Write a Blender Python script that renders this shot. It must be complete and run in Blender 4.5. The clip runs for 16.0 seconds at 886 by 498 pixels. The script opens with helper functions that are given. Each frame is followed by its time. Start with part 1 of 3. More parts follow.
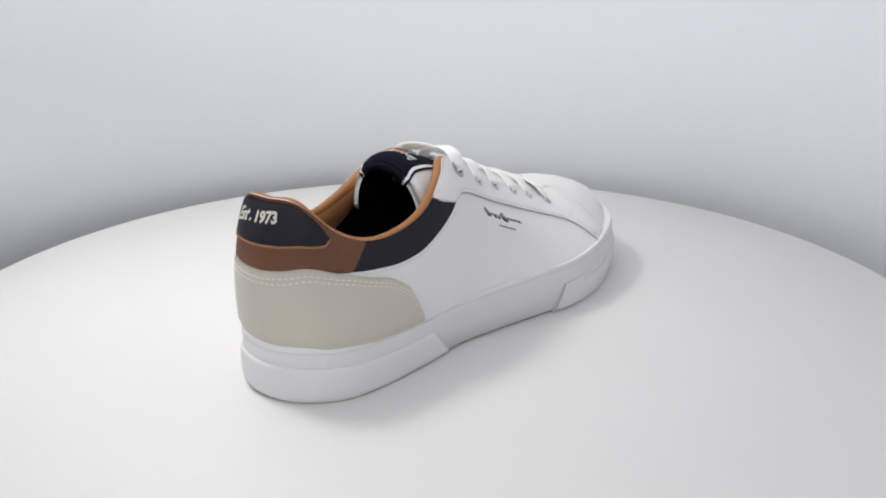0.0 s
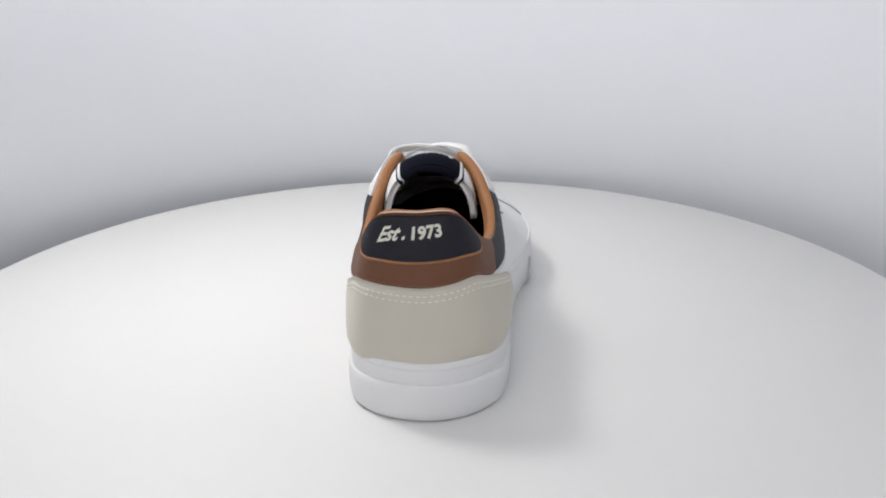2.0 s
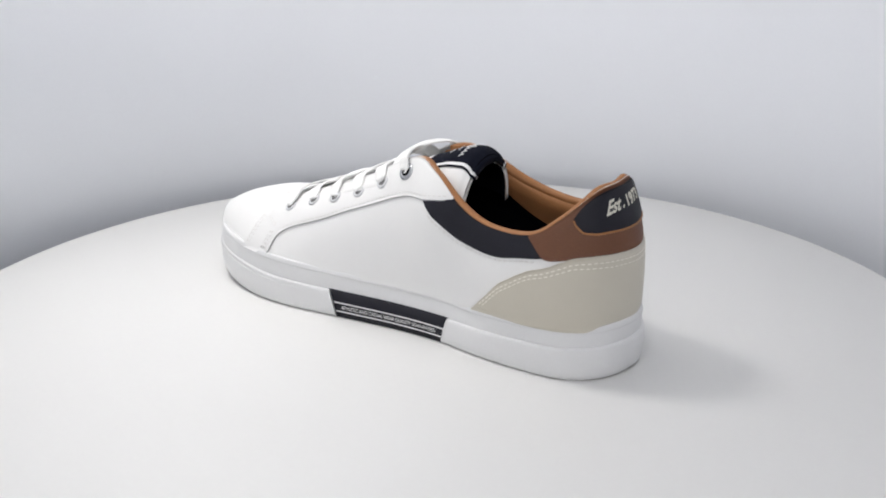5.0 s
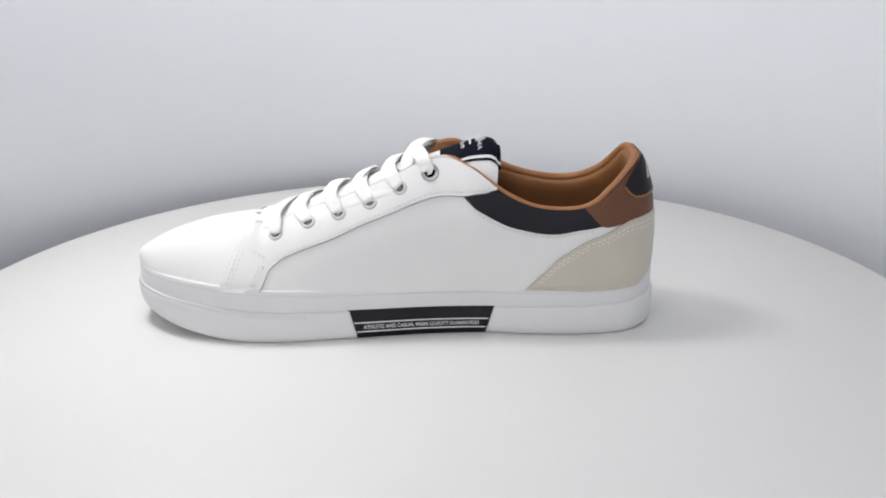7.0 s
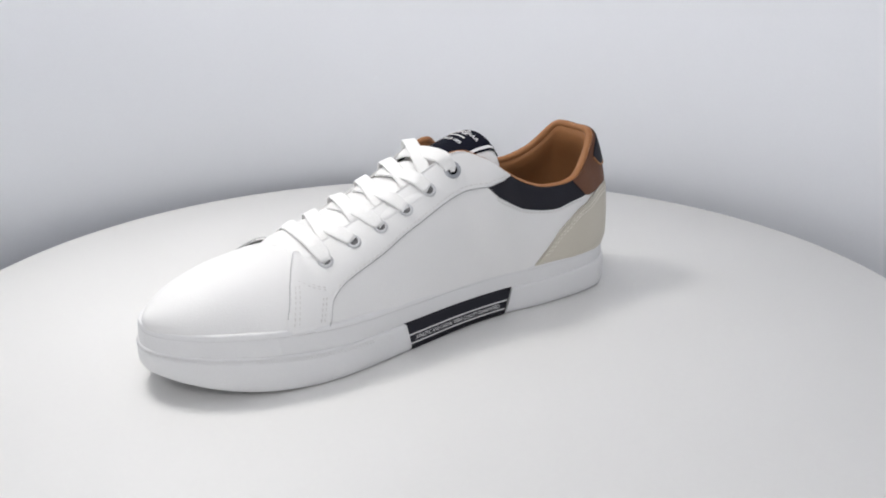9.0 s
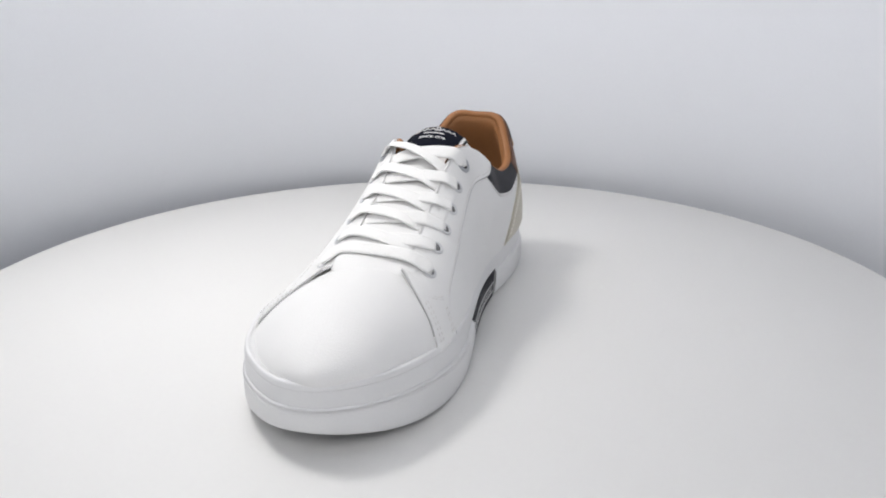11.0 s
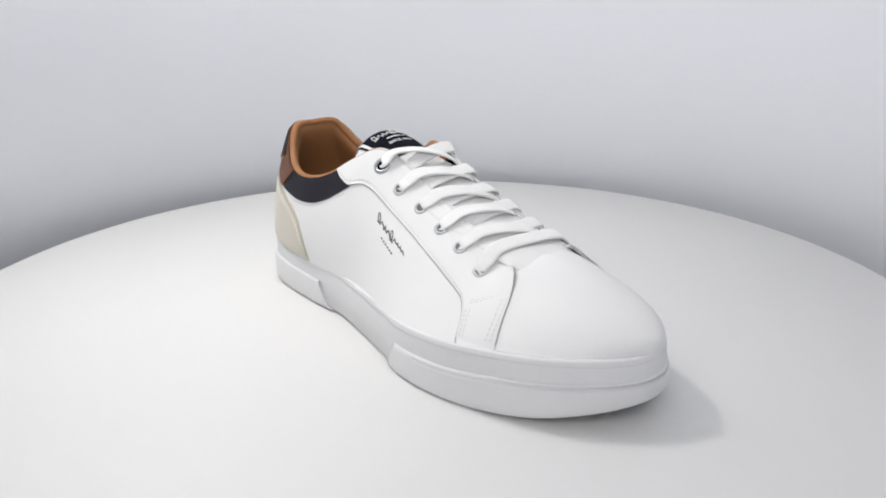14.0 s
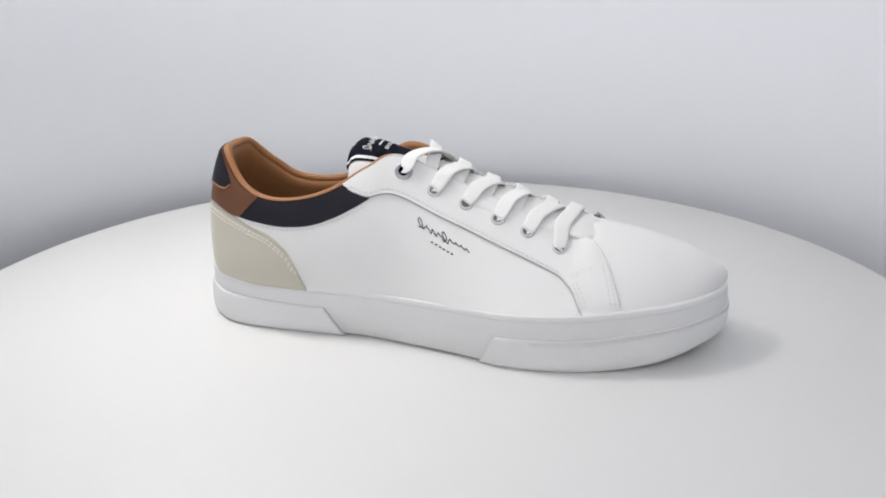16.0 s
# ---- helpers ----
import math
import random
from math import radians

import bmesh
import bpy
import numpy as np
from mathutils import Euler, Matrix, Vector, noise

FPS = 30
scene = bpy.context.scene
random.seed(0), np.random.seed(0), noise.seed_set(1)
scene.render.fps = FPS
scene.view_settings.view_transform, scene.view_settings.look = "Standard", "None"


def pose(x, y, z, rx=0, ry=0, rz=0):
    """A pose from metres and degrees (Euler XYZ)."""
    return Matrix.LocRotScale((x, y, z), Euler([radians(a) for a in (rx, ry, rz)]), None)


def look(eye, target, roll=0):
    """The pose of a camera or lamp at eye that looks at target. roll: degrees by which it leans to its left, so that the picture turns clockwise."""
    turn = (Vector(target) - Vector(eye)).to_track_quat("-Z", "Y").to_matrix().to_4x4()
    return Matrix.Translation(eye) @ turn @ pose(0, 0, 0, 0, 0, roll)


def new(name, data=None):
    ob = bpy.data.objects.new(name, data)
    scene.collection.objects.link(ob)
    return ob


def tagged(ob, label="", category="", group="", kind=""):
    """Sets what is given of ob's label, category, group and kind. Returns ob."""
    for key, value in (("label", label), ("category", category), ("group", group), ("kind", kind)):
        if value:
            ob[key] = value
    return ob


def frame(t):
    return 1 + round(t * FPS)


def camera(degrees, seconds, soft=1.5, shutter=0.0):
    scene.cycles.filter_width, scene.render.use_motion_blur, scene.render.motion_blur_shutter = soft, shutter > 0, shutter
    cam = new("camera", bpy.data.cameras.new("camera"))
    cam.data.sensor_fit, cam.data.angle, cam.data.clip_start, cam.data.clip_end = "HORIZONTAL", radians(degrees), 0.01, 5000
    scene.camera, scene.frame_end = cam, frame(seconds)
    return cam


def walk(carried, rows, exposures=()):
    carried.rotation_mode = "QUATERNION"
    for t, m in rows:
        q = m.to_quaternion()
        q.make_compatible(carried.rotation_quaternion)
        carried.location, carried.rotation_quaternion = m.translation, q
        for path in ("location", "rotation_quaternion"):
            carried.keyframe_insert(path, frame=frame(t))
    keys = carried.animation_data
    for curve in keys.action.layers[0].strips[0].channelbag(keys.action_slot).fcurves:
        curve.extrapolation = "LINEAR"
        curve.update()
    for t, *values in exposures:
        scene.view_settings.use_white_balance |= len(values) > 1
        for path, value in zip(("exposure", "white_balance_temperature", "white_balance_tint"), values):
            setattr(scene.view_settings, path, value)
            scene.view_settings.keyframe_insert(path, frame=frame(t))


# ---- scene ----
# a slow full view of one sneaker on a white turntable inside a round light tent; the camera stands still
cam = camera(51.126, 16.0, soft=1.9)
EYE, AIM = (0.0000, -0.5080, 0.2178), (0.0100, 0.0580, 0.0188)
walk(cam, [(0.0, look(EYE, AIM, -0.428)), (16.0, look(EYE, AIM, -0.428))], exposures=[(0.0, 0.0), (16.0, 0.0)])

# ---- light ----
world = bpy.data.worlds.new("tent_surroundings")
scene.world = world
world.use_nodes = True
world.node_tree.nodes["Background"].inputs[0].default_value = (0.75, 0.85, 1.0, 1)
world.node_tree.nodes["Background"].inputs[1].default_value = 0.05


def area_lamp(name, eye, aim, wide, deep, watts, colour, spread):
    lamp = bpy.data.lights.new(name, "AREA")
    lamp.shape, lamp.size, lamp.size_y, lamp.energy, lamp.color = "RECTANGLE", wide, deep, watts, colour
    lamp.spread = radians(spread)
    ob = new(name, lamp)
    ob.matrix_world = look(eye, aim)
    return ob


area_lamp("softbox_key", (-0.28, 0.08, 0.58), (-0.13, 0.01, 0.0), 0.12, 0.15, 0.83, (1.0, 0.974, 0.937), 108)
# unseen fill, added to brighten the table's back and the low wall
area_lamp("fill_top", (-0.10, 0.13, 0.66), (-0.03, 0.20, 0.0), 0.36, 0.22, 0.24, (1.0, 0.974, 0.942), 100)
# unseen fill, added in place of a bright tent front behind the camera
area_lamp("fill_front", (-0.08, -0.70, 0.48), (-0.05, 0.25, 0.04), 0.46, 0.28, 1.79, (1.0, 0.974, 0.942), 180)


# ---- materials ----
def material(name, base, rough=0.6, metal=0.0, grain=0.0, scale=900.0, mottle=0.04, mottle_scale=25.0, sheen=0.0, spec=0.5,
             voronoi=False):
    """A procedural surface: two scales of tone, grain as relief."""
    m = bpy.data.materials.new(name)
    m.use_nodes = True
    nodes, links = m.node_tree.nodes, m.node_tree.links
    b = nodes["Principled BSDF"]
    b.inputs["Roughness"].default_value = rough
    b.inputs["Metallic"].default_value = metal
    b.inputs["Specular IOR Level"].default_value = spec
    b.inputs["Sheen Weight"].default_value = sheen
    co = nodes.new("ShaderNodeTexCoord")
    big, fine = nodes.new("ShaderNodeTexNoise"), nodes.new("ShaderNodeTexNoise")
    big.inputs["Scale"].default_value, fine.inputs["Scale"].default_value = mottle_scale, scale
    big.inputs["Detail"].default_value, fine.inputs["Detail"].default_value = 4, 3
    for n in (big, fine):
        links.new(co.outputs["Object"], n.inputs["Vector"])
    mix = nodes.new("ShaderNodeMix")
    mix.data_type = "FLOAT"
    mix.inputs[0].default_value = 0.4
    links.new(big.outputs["Fac"], mix.inputs[2])
    links.new(fine.outputs["Fac"], mix.inputs[3])
    ramp = nodes.new("ShaderNodeValToRGB")
    ramp.color_ramp.elements[0].position, ramp.color_ramp.elements[1].position = 0.32, 0.68
    ramp.color_ramp.elements[0].color = [c * (1 - mottle) for c in base] + [1]
    ramp.color_ramp.elements[1].color = [min(1, c * (1 + mottle)) for c in base] + [1]
    links.new(mix.outputs[0], ramp.inputs[0])
    links.new(ramp.outputs[0], b.inputs["Base Color"])
    if grain:
        height = fine.outputs["Fac"]
        if voronoi:
            cell = nodes.new("ShaderNodeTexVoronoi")
            cell.inputs["Scale"].default_value = scale
            links.new(co.outputs["Object"], cell.inputs["Vector"])
            height = cell.outputs["Distance"]
        bump = nodes.new("ShaderNodeBump")
        bump.inputs["Strength"].default_value, bump.inputs["Distance"].default_value = grain, 0.0004
        links.new(height, bump.inputs["Height"])
        links.new(bump.outputs[0], b.inputs["Normal"])
    return m


WHITE_LEATHER = material("white_leather", (0.81, 0.81, 0.81), 0.6, grain=0.16, scale=1400, mottle=0.015, voronoi=True, spec=0.35)
WHITE_RUBBER = material("white_rubber", (0.745, 0.748, 0.758), 0.5, grain=0.08, scale=700, mottle=0.02)
NAVY = material("navy_leather", (0.0145, 0.0145, 0.021), 0.55, grain=0.2, scale=1400, mottle=0.15, voronoi=True, spec=0.2)
BROWN = material("brown_leather", (0.135, 0.049, 0.020), 0.55, grain=0.3, scale=1100, mottle=0.16, voronoi=True)
TAN = material("tan_lining", (0.335, 0.150, 0.060), 0.55, grain=0.15, scale=1500, mottle=0.10, mottle_scale=60, spec=0.3)
BEIGE = material("beige_suede", (0.59, 0.555, 0.475), 0.9, grain=0.35, scale=2500, mottle=0.05, sheen=0.3, spec=0.2)
INSIDE = material("black_lining", (0.003, 0.0033, 0.005), 1.0, grain=0.3, scale=2500, mottle=0.2, spec=0.0)
COTTON = material("white_cotton", (0.86, 0.86, 0.855), 0.95, grain=0.4, scale=1100, mottle=0.04, sheen=0.2, spec=0.15, voronoi=True)
THREAD = material("white_thread", (0.71, 0.70, 0.69), 0.8, mottle=0.05)
PALE_THREAD = material("pale_thread", (0.84, 0.81, 0.74), 0.8, mottle=0.05)
CREAM_THREAD = material("cream_thread", (0.66, 0.64, 0.56), 0.8, grain=0.4, scale=2500, mottle=0.06)
METAL = material("brushed_metal", (0.42, 0.43, 0.45), 0.32, metal=1.0, mottle=0.1)
LABEL = material("navy_woven_label", (0.006, 0.007, 0.014), 0.9, grain=0.5, scale=3000, mottle=0.15, spec=0.1)
PRINT = material("black_print", (0.015, 0.015, 0.02), 0.5, mottle=0.1)
ENAMEL = material("eyelet_enamel", (0.60, 0.61, 0.63), 0.3, mottle=0.03)
SHADED_EDGE = material("shaded_cut_edge", (0.47, 0.47, 0.48), 0.8, mottle=0.15)
GREY_LACE_HOLE = material("shaded_eyelet_core", (0.16, 0.16, 0.165), 0.9, mottle=0.1)
WHITE_PRINT = material("white_print", (0.75, 0.75, 0.76), 0.6, mottle=0.03)
TABLE = material("white_laminate", (0.735, 0.735, 0.73), 0.45, grain=0.02, scale=300, mottle=0.012, mottle_scale=7)
CLOTH = material("white_tent_cloth", (0.915, 0.935, 0.98), 0.95, grain=0.05, scale=500, mottle=0.012, mottle_scale=3, spec=0.1)

# ---- shapes ----
K = 0.0009585  # design millimetres to metres


def glide(rows, s):
    """A closed Catmull-Rom curve through the rows, at the parameters s (row numbers)."""
    rows, s = np.asarray(rows, float), np.asarray(s, float)
    i = np.floor(s).astype(int)
    f = (s - i)[..., None]
    a, b, c, d = (rows[(i + k) % len(rows)] for k in (-1, 0, 1, 2))
    return 0.5 * (2 * b + (c - a) * f + (2 * a - 5 * b + 4 * c - d) * f**2 + (3 * b - a - 3 * c + d) * f**3)


# Sections of the upper from the heel to the toe: foot of the wall, top edge, and two swellings of the wall.
HEEL = [(134.3, 2, 29, 122.4, -1, 102, 5, 10)]
MEDIAL = [
    (125.8, -24, 29, 119.3, -18.5, 100.3, 5, 7), (114, -34, 28.5, 105, -27.5, 86, 4, 4), (97, -37.5, 28, 90, -32, 76, 3, 4),
    (75, -37, 27.5, 66, -32, 75.5, 3, 5), (52, -35.5, 27.5, 46, -30, 82.5, 3, 5), (28, -33.3, 28, 24, -23, 98, 5, 15),
    (4, -33.5, 28.5, 5, -16, 102.5, 5, 11), (-28, -36.5, 29, -30, -13.5, 86, 6, 14.5), (-60, -40.5, 30, -60, -14, 74.5, 6, 13),
    (-90, -42.3, 31, -92, -13, 64, 6, 10)]
TOE = [(-115, -40.3, 32, -103, 1, 65, 10, 11), (-138.5, -31, 33, -125, 3, 61.5, 11, 10), (-161, -18.7, 33.5, -150, 4, 54.5, 10, 8),
       (-174.2, 4, 34.5, -167, 4, 46.8, 6, 4)]
TOE_LATERAL = [(-163.8, 28, 34, -150, 4, 54.5, 10, 8), (-142.7, 45.3, 33.5, -125, 3, 61.5, 11, 11), (-115, 57.8, 33, -103, 1, 65, 9, 11)]
LATERAL = [
    (-90, 65, 32, -87, 18, 63, 3, 2.5), (-60, 65.8, 31, -56, 18, 75.5, 3, 4), (-30, 59.3, 30, -26, 17, 88, 5.5, 9),
    (0, 50.4, 29, 10, 20.5, 104, 6.3, 11), (25, 46.6, 28.5, 27, 30, 98, 6, 10), (50, 46, 28, 47, 36.5, 85.5, 4.5, 4.5),
    (75, 45, 28, 68, 37, 79, 4, 4), (97, 42, 28, 89, 34, 78, 3.5, 4), (115, 36, 28.5, 106, 27.5, 85, 4, 4),
    (125.8, 25, 29, 119.8, 15.5, 101, 5, 7)]
# section numbers run 0 (heel), 1..10 medial, 11..14 toe, then back along the lateral side, which counts as -1..-13
SECTIONS = np.array(HEEL + MEDIAL + TOE + TOE_LATERAL + LATERAL, float)
# sections that meet over the toe, and the ridge's fall there
LEVEL = np.array([[float(11 <= i <= 17), {11: 0.22, 12: 0.30, 13: 0.44, 14: 0.55, 15: 0.44, 16: 0.30, 17: 0.22}.get(i, 0.2)] for i in range(len(SECTIONS))])


def wall(u, v, out=0.0):
    """Points of the upper at section u and height v (0 foot, 1 top edge), out millimetres off it, in metres."""
    u, v = np.broadcast_arrays(np.asarray(u, float), np.asarray(v, float))

    def at(u, v):
        row = glide(SECTIONS, u)
        ahead, behind = glide(SECTIONS[:, :2], u + 0.05), glide(SECTIONS[:, :2], u - 0.05)
        t = ahead - behind
        n = np.stack([t[..., 1], -t[..., 0], 0 * t[..., 0]], -1) * -1
        n /= np.linalg.norm(n, axis=-1, keepdims=True)
        foot, top = row[..., 0:3], row[..., 3:6]
        c = top - foot
        c /= np.linalg.norm(c, axis=-1, keepdims=True)
        n = n - (n * c).sum(-1, keepdims=True) * c
        n /= np.linalg.norm(n, axis=-1, keepdims=True)
        p1 = foot + (top - foot) / 3 + n * row[..., 6:7]
        p2 = foot + (top - foot) * 2 / 3 + n * row[..., 7:8]
        level = glide(LEVEL, u)
        flat, fall = np.clip(level[..., 0], 0, 1), level[..., 1]
        p2[..., 2] += flat * (top[..., 2] + fall * (p2[..., 0] - top[..., 0]) - p2[..., 2])
        w = v[..., None]
        return (1 - w)**3 * foot + 3 * (1 - w)**2 * w * p1 + 3 * (1 - w) * w**2 * p2 + w**3 * top
    p = at(u, v)
    du, dv = at(u + 0.02, v) - at(u - 0.02, v), at(u, v + 0.01) - at(u, v - 0.01)
    n = np.cross(dv, du)
    n /= np.linalg.norm(n, axis=-1, keepdims=True) + 1e-9
    return (p + n * np.asarray(out, float)[..., None]) * K


def part(name, data, mat, parent=None, label="", smooth=True):
    """Links a mesh, or (points, faces), as one object under its thing."""
    if not isinstance(data, bpy.types.Mesh):
        points, faces = data
        mesh = bpy.data.meshes.new(name)
        mesh.from_pydata([tuple(map(float, q)) for q in points], [], faces)
        data = mesh
    data.materials.clear()
    data.materials.append(mat)
    for poly in data.polygons:
        poly.use_smooth = smooth
    data.update()
    ob = new(name, data)
    ob.parent = parent
    return tagged(ob, label)


def weave(grid, close_i=False, close_j=False, flip=False):
    """Quads over a grid of points."""
    grid = np.asarray(grid)
    a, b = grid.shape[:2]
    faces = []
    for i in range(a if close_i else a - 1):
        for j in range(b if close_j else b - 1):
            q = (i * b + j, (i + 1) % a * b + j, (i + 1) % a * b + (j + 1) % b, i * b + (j + 1) % b)
            faces.append(q[::-1] if flip else q)
    return grid.reshape(-1, 3), faces


def joined(*pieces):
    points, faces = [], []
    for p, f in pieces:
        k = len(points)
        points += [tuple(q) for q in p]
        faces += [tuple(i + k for i in q) for q in f]
    return points, faces


def bevelled(data, width, segments=2, angle=35):
    """A mesh from (points, faces), with its sharp edges rounded."""
    bm = bmesh.new()
    vs = [bm.verts.new(tuple(map(float, p))) for p in data[0]]
    for f in data[1]:
        bm.faces.new([vs[i] for i in f])
    bmesh.ops.recalc_face_normals(bm, faces=bm.faces)
    edges = [e for e in bm.edges if len(e.link_faces) == 2 and e.calc_face_angle(0) > radians(angle)]
    bmesh.ops.bevel(bm, geom=edges, offset=width, segments=segments, affect="EDGES", profile=0.5, clamp_overlap=True)
    mesh = bpy.data.meshes.new("rounded")
    bm.to_mesh(mesh)
    bm.free()
    return mesh


def curve_of(rows, x):
    """A smooth line through rows of (x, y) in order of x, that never overshoots."""
    rows = sorted(rows)
    px, py = np.array([r[0] for r in rows], float), np.array([r[1] for r in rows], float)
    h, d = np.diff(px), np.diff(py) / np.diff(px)
    m = np.concatenate([[d[0]], np.where(d[:-1] * d[1:] > 0, 2 * d[:-1] * d[1:] / (d[:-1] + d[1:] + 1e-12), 0), [d[-1]]])
    x = np.clip(np.asarray(x, float), px[0], px[-1])
    i = np.clip(np.searchsorted(px, x) - 1, 0, len(h) - 1)
    s = (x - px[i]) / h[i]
    return (py[i] * (2 * s**3 - 3 * s**2 + 1) + h[i] * m[i] * (s**3 - 2 * s**2 + s) + py[i + 1] * (3 * s**2 - 2 * s**3)
            + h[i] * m[i + 1] * (s**3 - s**2))


def overlay(low, high, thick=1.2, base=0.15, steps=14, du=0.05, loose=None):
    """A panel of leather laid on the upper between two lines over the sections, with turned edges; loose(u, v) lifts it off."""
    a = max(min(r[0] for r in low), min(r[0] for r in high))
    b = min(max(r[0] for r in low), max(r[0] for r in high))
    us = np.linspace(a, b, max(4, int((b - a) / du)))
    lo, hi = curve_of(low, us), curve_of(high, us)
    hi = np.maximum(hi, lo + 0.004)
    s = np.linspace(0, 1, steps + 1)
    uu = np.repeat(us[:, None], steps + 1, 1)
    vv = lo[:, None] + (hi - lo)[:, None] * s[None]
    edge = np.minimum(np.minimum(s, 1 - s) * steps, 1)[None] * np.minimum(np.arange(len(us)), np.arange(len(us))[::-1]).clip(0, 1)[:, None]
    off = 0.0 if loose is None else loose(uu, vv)
    outer = wall(uu, vv, off + thick * (0.8 + 0.2 * edge) * np.clip(0.25 + vv / 0.08, 0.15, 1))
    inner = wall(uu, vv, off + base - 0.6 + 0 * uu)
    n, k = outer.shape[:2]
    po, fo = weave(outer)
    pi, fi = weave(inner, flip=True)
    ring = [(i, 0) for i in range(n)] + [(n - 1, j) for j in range(1, k)] + [(i, k - 1) for i in range(n - 2, -1, -1)] + [(0, j) for j in range(k - 2, 0, -1)]
    idx = [i * k + j for i, j in ring]
    sides = [(idx[q], idx[(q + 1) % len(idx)], idx[(q + 1) % len(idx)] + n * k, idx[q] + n * k) for q in range(len(idx))]
    return np.concatenate([po, pi]), fo + [tuple(i + n * k for i in q) for q in fi] + sides


def tube(path, radius, sides=8, closed=False, flat=1.0, ups=None):
    """A round or flat band swept along points."""
    path = np.asarray(path, float)
    n = len(path)
    t = np.gradient(path, axis=0) if not closed else np.roll(path, -1, 0) - np.roll(path, 1, 0)
    t /= np.linalg.norm(t, axis=1, keepdims=True) + 1e-12
    up = np.tile([0, 0, 1.0], (n, 1)) if ups is None else np.asarray(ups, float)
    side = np.cross(t, up)
    side /= np.linalg.norm(side, axis=1, keepdims=True) + 1e-9
    up = np.cross(side, t)
    a = np.linspace(0, 2 * np.pi, sides, endpoint=False)
    ca, sa = np.cos(a), np.sin(a)
    r = np.broadcast_to(np.asarray(radius, float), (n,))
    ring = path[:, None] + r[:, None, None] * (side[:, None] * ca[None, :, None] + flat * up[:, None] * sa[None, :, None])
    points, faces = weave(ring, close_i=closed, close_j=True)
    if not closed:
        faces = faces + [tuple(range(sides))[::-1], tuple(range((n - 1) * sides, n * sides))]
    return points, faces


def stitches(line, length=2.0, gap=1.0, out=1.5, r=0.28):
    """Short raised threads along a line of (section, height) on the upper."""
    line = np.asarray(line, float)
    s = np.linspace(0, 1, 400)
    k = np.linspace(0, 1, len(line))
    u, v = np.interp(s, k, line[:, 0]), np.interp(s, k, line[:, 1])
    p = wall(u, v, out)
    run = np.concatenate([[0], np.cumsum(np.linalg.norm(np.diff(p, axis=0), axis=1))]) / K
    pieces, d = [], 0.0
    while d + length < run[-1]:
        at = np.linspace(d, d + length, 4)
        q = np.stack([np.interp(at, run, p[:, i]) for i in range(3)], 1)
        pieces.append(tube(q, r * K, 5))
        d += length + gap
    return joined(*pieces)


# ---- the tent and the turntable ----
def lathe(profile, sides=128):
    a = np.linspace(0, 2 * np.pi, sides, endpoint=False)
    grid = np.array([[(r * math.cos(q), r * math.sin(q), z) for r, z in profile] for q in a])
    return weave(grid, close_i=True)


def bay(inset=0.0):
    """The tent's plan: a round bay behind the turntable that opens to straight sides beside the camera."""
    r, back = 0.348 + inset, -0.034
    a = np.radians(np.linspace(-10, 190, 81))
    line = [(r * math.cos(q), back + r * math.sin(q)) for q in a]
    return [(r, -0.74 - inset)] + line + [(-r, -0.74 - inset)]


def upright(plan_in, plan_out, z0, z1):
    """A closed wall of some thickness over a plan."""
    grid = np.array([[(*p, z0), (*p, z1), (*q, z1), (*q, z0)] for p, q in zip(plan_in, plan_out)])
    return weave(grid, close_i=True, close_j=True)


backdrop = part("backdrop", upright(bay(), bay(0.02), -0.46, 0.90), CLOTH, smooth=False)
for poly in backdrop.data.polygons:
    poly.use_smooth = abs(poly.normal.z) < 0.5 and poly.area < 0.1
tagged(backdrop, "plain white cloth wall of a light tent", "backdrop", kind="structure")
for name, z in (("floor", -0.48), ("ceiling", 0.90)):
    edge = bay(0.02)
    n = len(edge)
    plate = part(name, ([(*p, z) for p in edge] + [(*p, z + 0.02) for p in edge],
                        [tuple(range(n))[::-1], tuple(range(n, 2 * n))] + [(i, (i + 1) % n, (i + 1) % n + n, i + n) for i in range(n)]), CLOTH, smooth=False)
    tagged(plate, "plain white %s of the light tent" % ("floor" if z < 0 else "roof"), name, kind="structure")

turntable = tagged(new("turntable"), "round white laminate turntable, slowly turning", "turntable")
turntable.location = (0, 0, -0.46)
part("tabletop", lathe([(0.0005, 0.46), (0.2975, 0.46), (0.2992, 0.4594), (0.30, 0.458), (0.30, 0.444), (0.2985, 0.4425), (0.0005, 0.4425)], 192), TABLE, turntable)
part("column", lathe([(0.0005, 0.4424), (0.06, 0.4424), (0.06, 0.02), (0.14, 0.015), (0.14, 0.0), (0.0005, 0.0)], 64), TABLE, turntable)

# ---- the sneaker ----
sneaker = tagged(new("sneaker"), "white leather low sneaker with brown and navy heel on a turntable", "shoe")

OUTLINE = [(137.6, 2), (134.8, -13), (127.3, -26), (113, -36), (90, -39), (60, -38), (33, -34.5), (0, -35), (-42, -40), (-84, -44.8),
           (-118, -41.5), (-146, -31.5), (-164, -18), (-174, -4), (-176.5, 9), (-172.8, 23), (-160.8, 38), (-142, 52.5), (-116, 62.5), (-88, 69),
           (-58, 69), (-30, 61.3), (0, 53.8), (30, 47.5), (62, 46.3), (92, 44.3), (114, 39.2), (128.3, 27.2), (135.3, 15)]


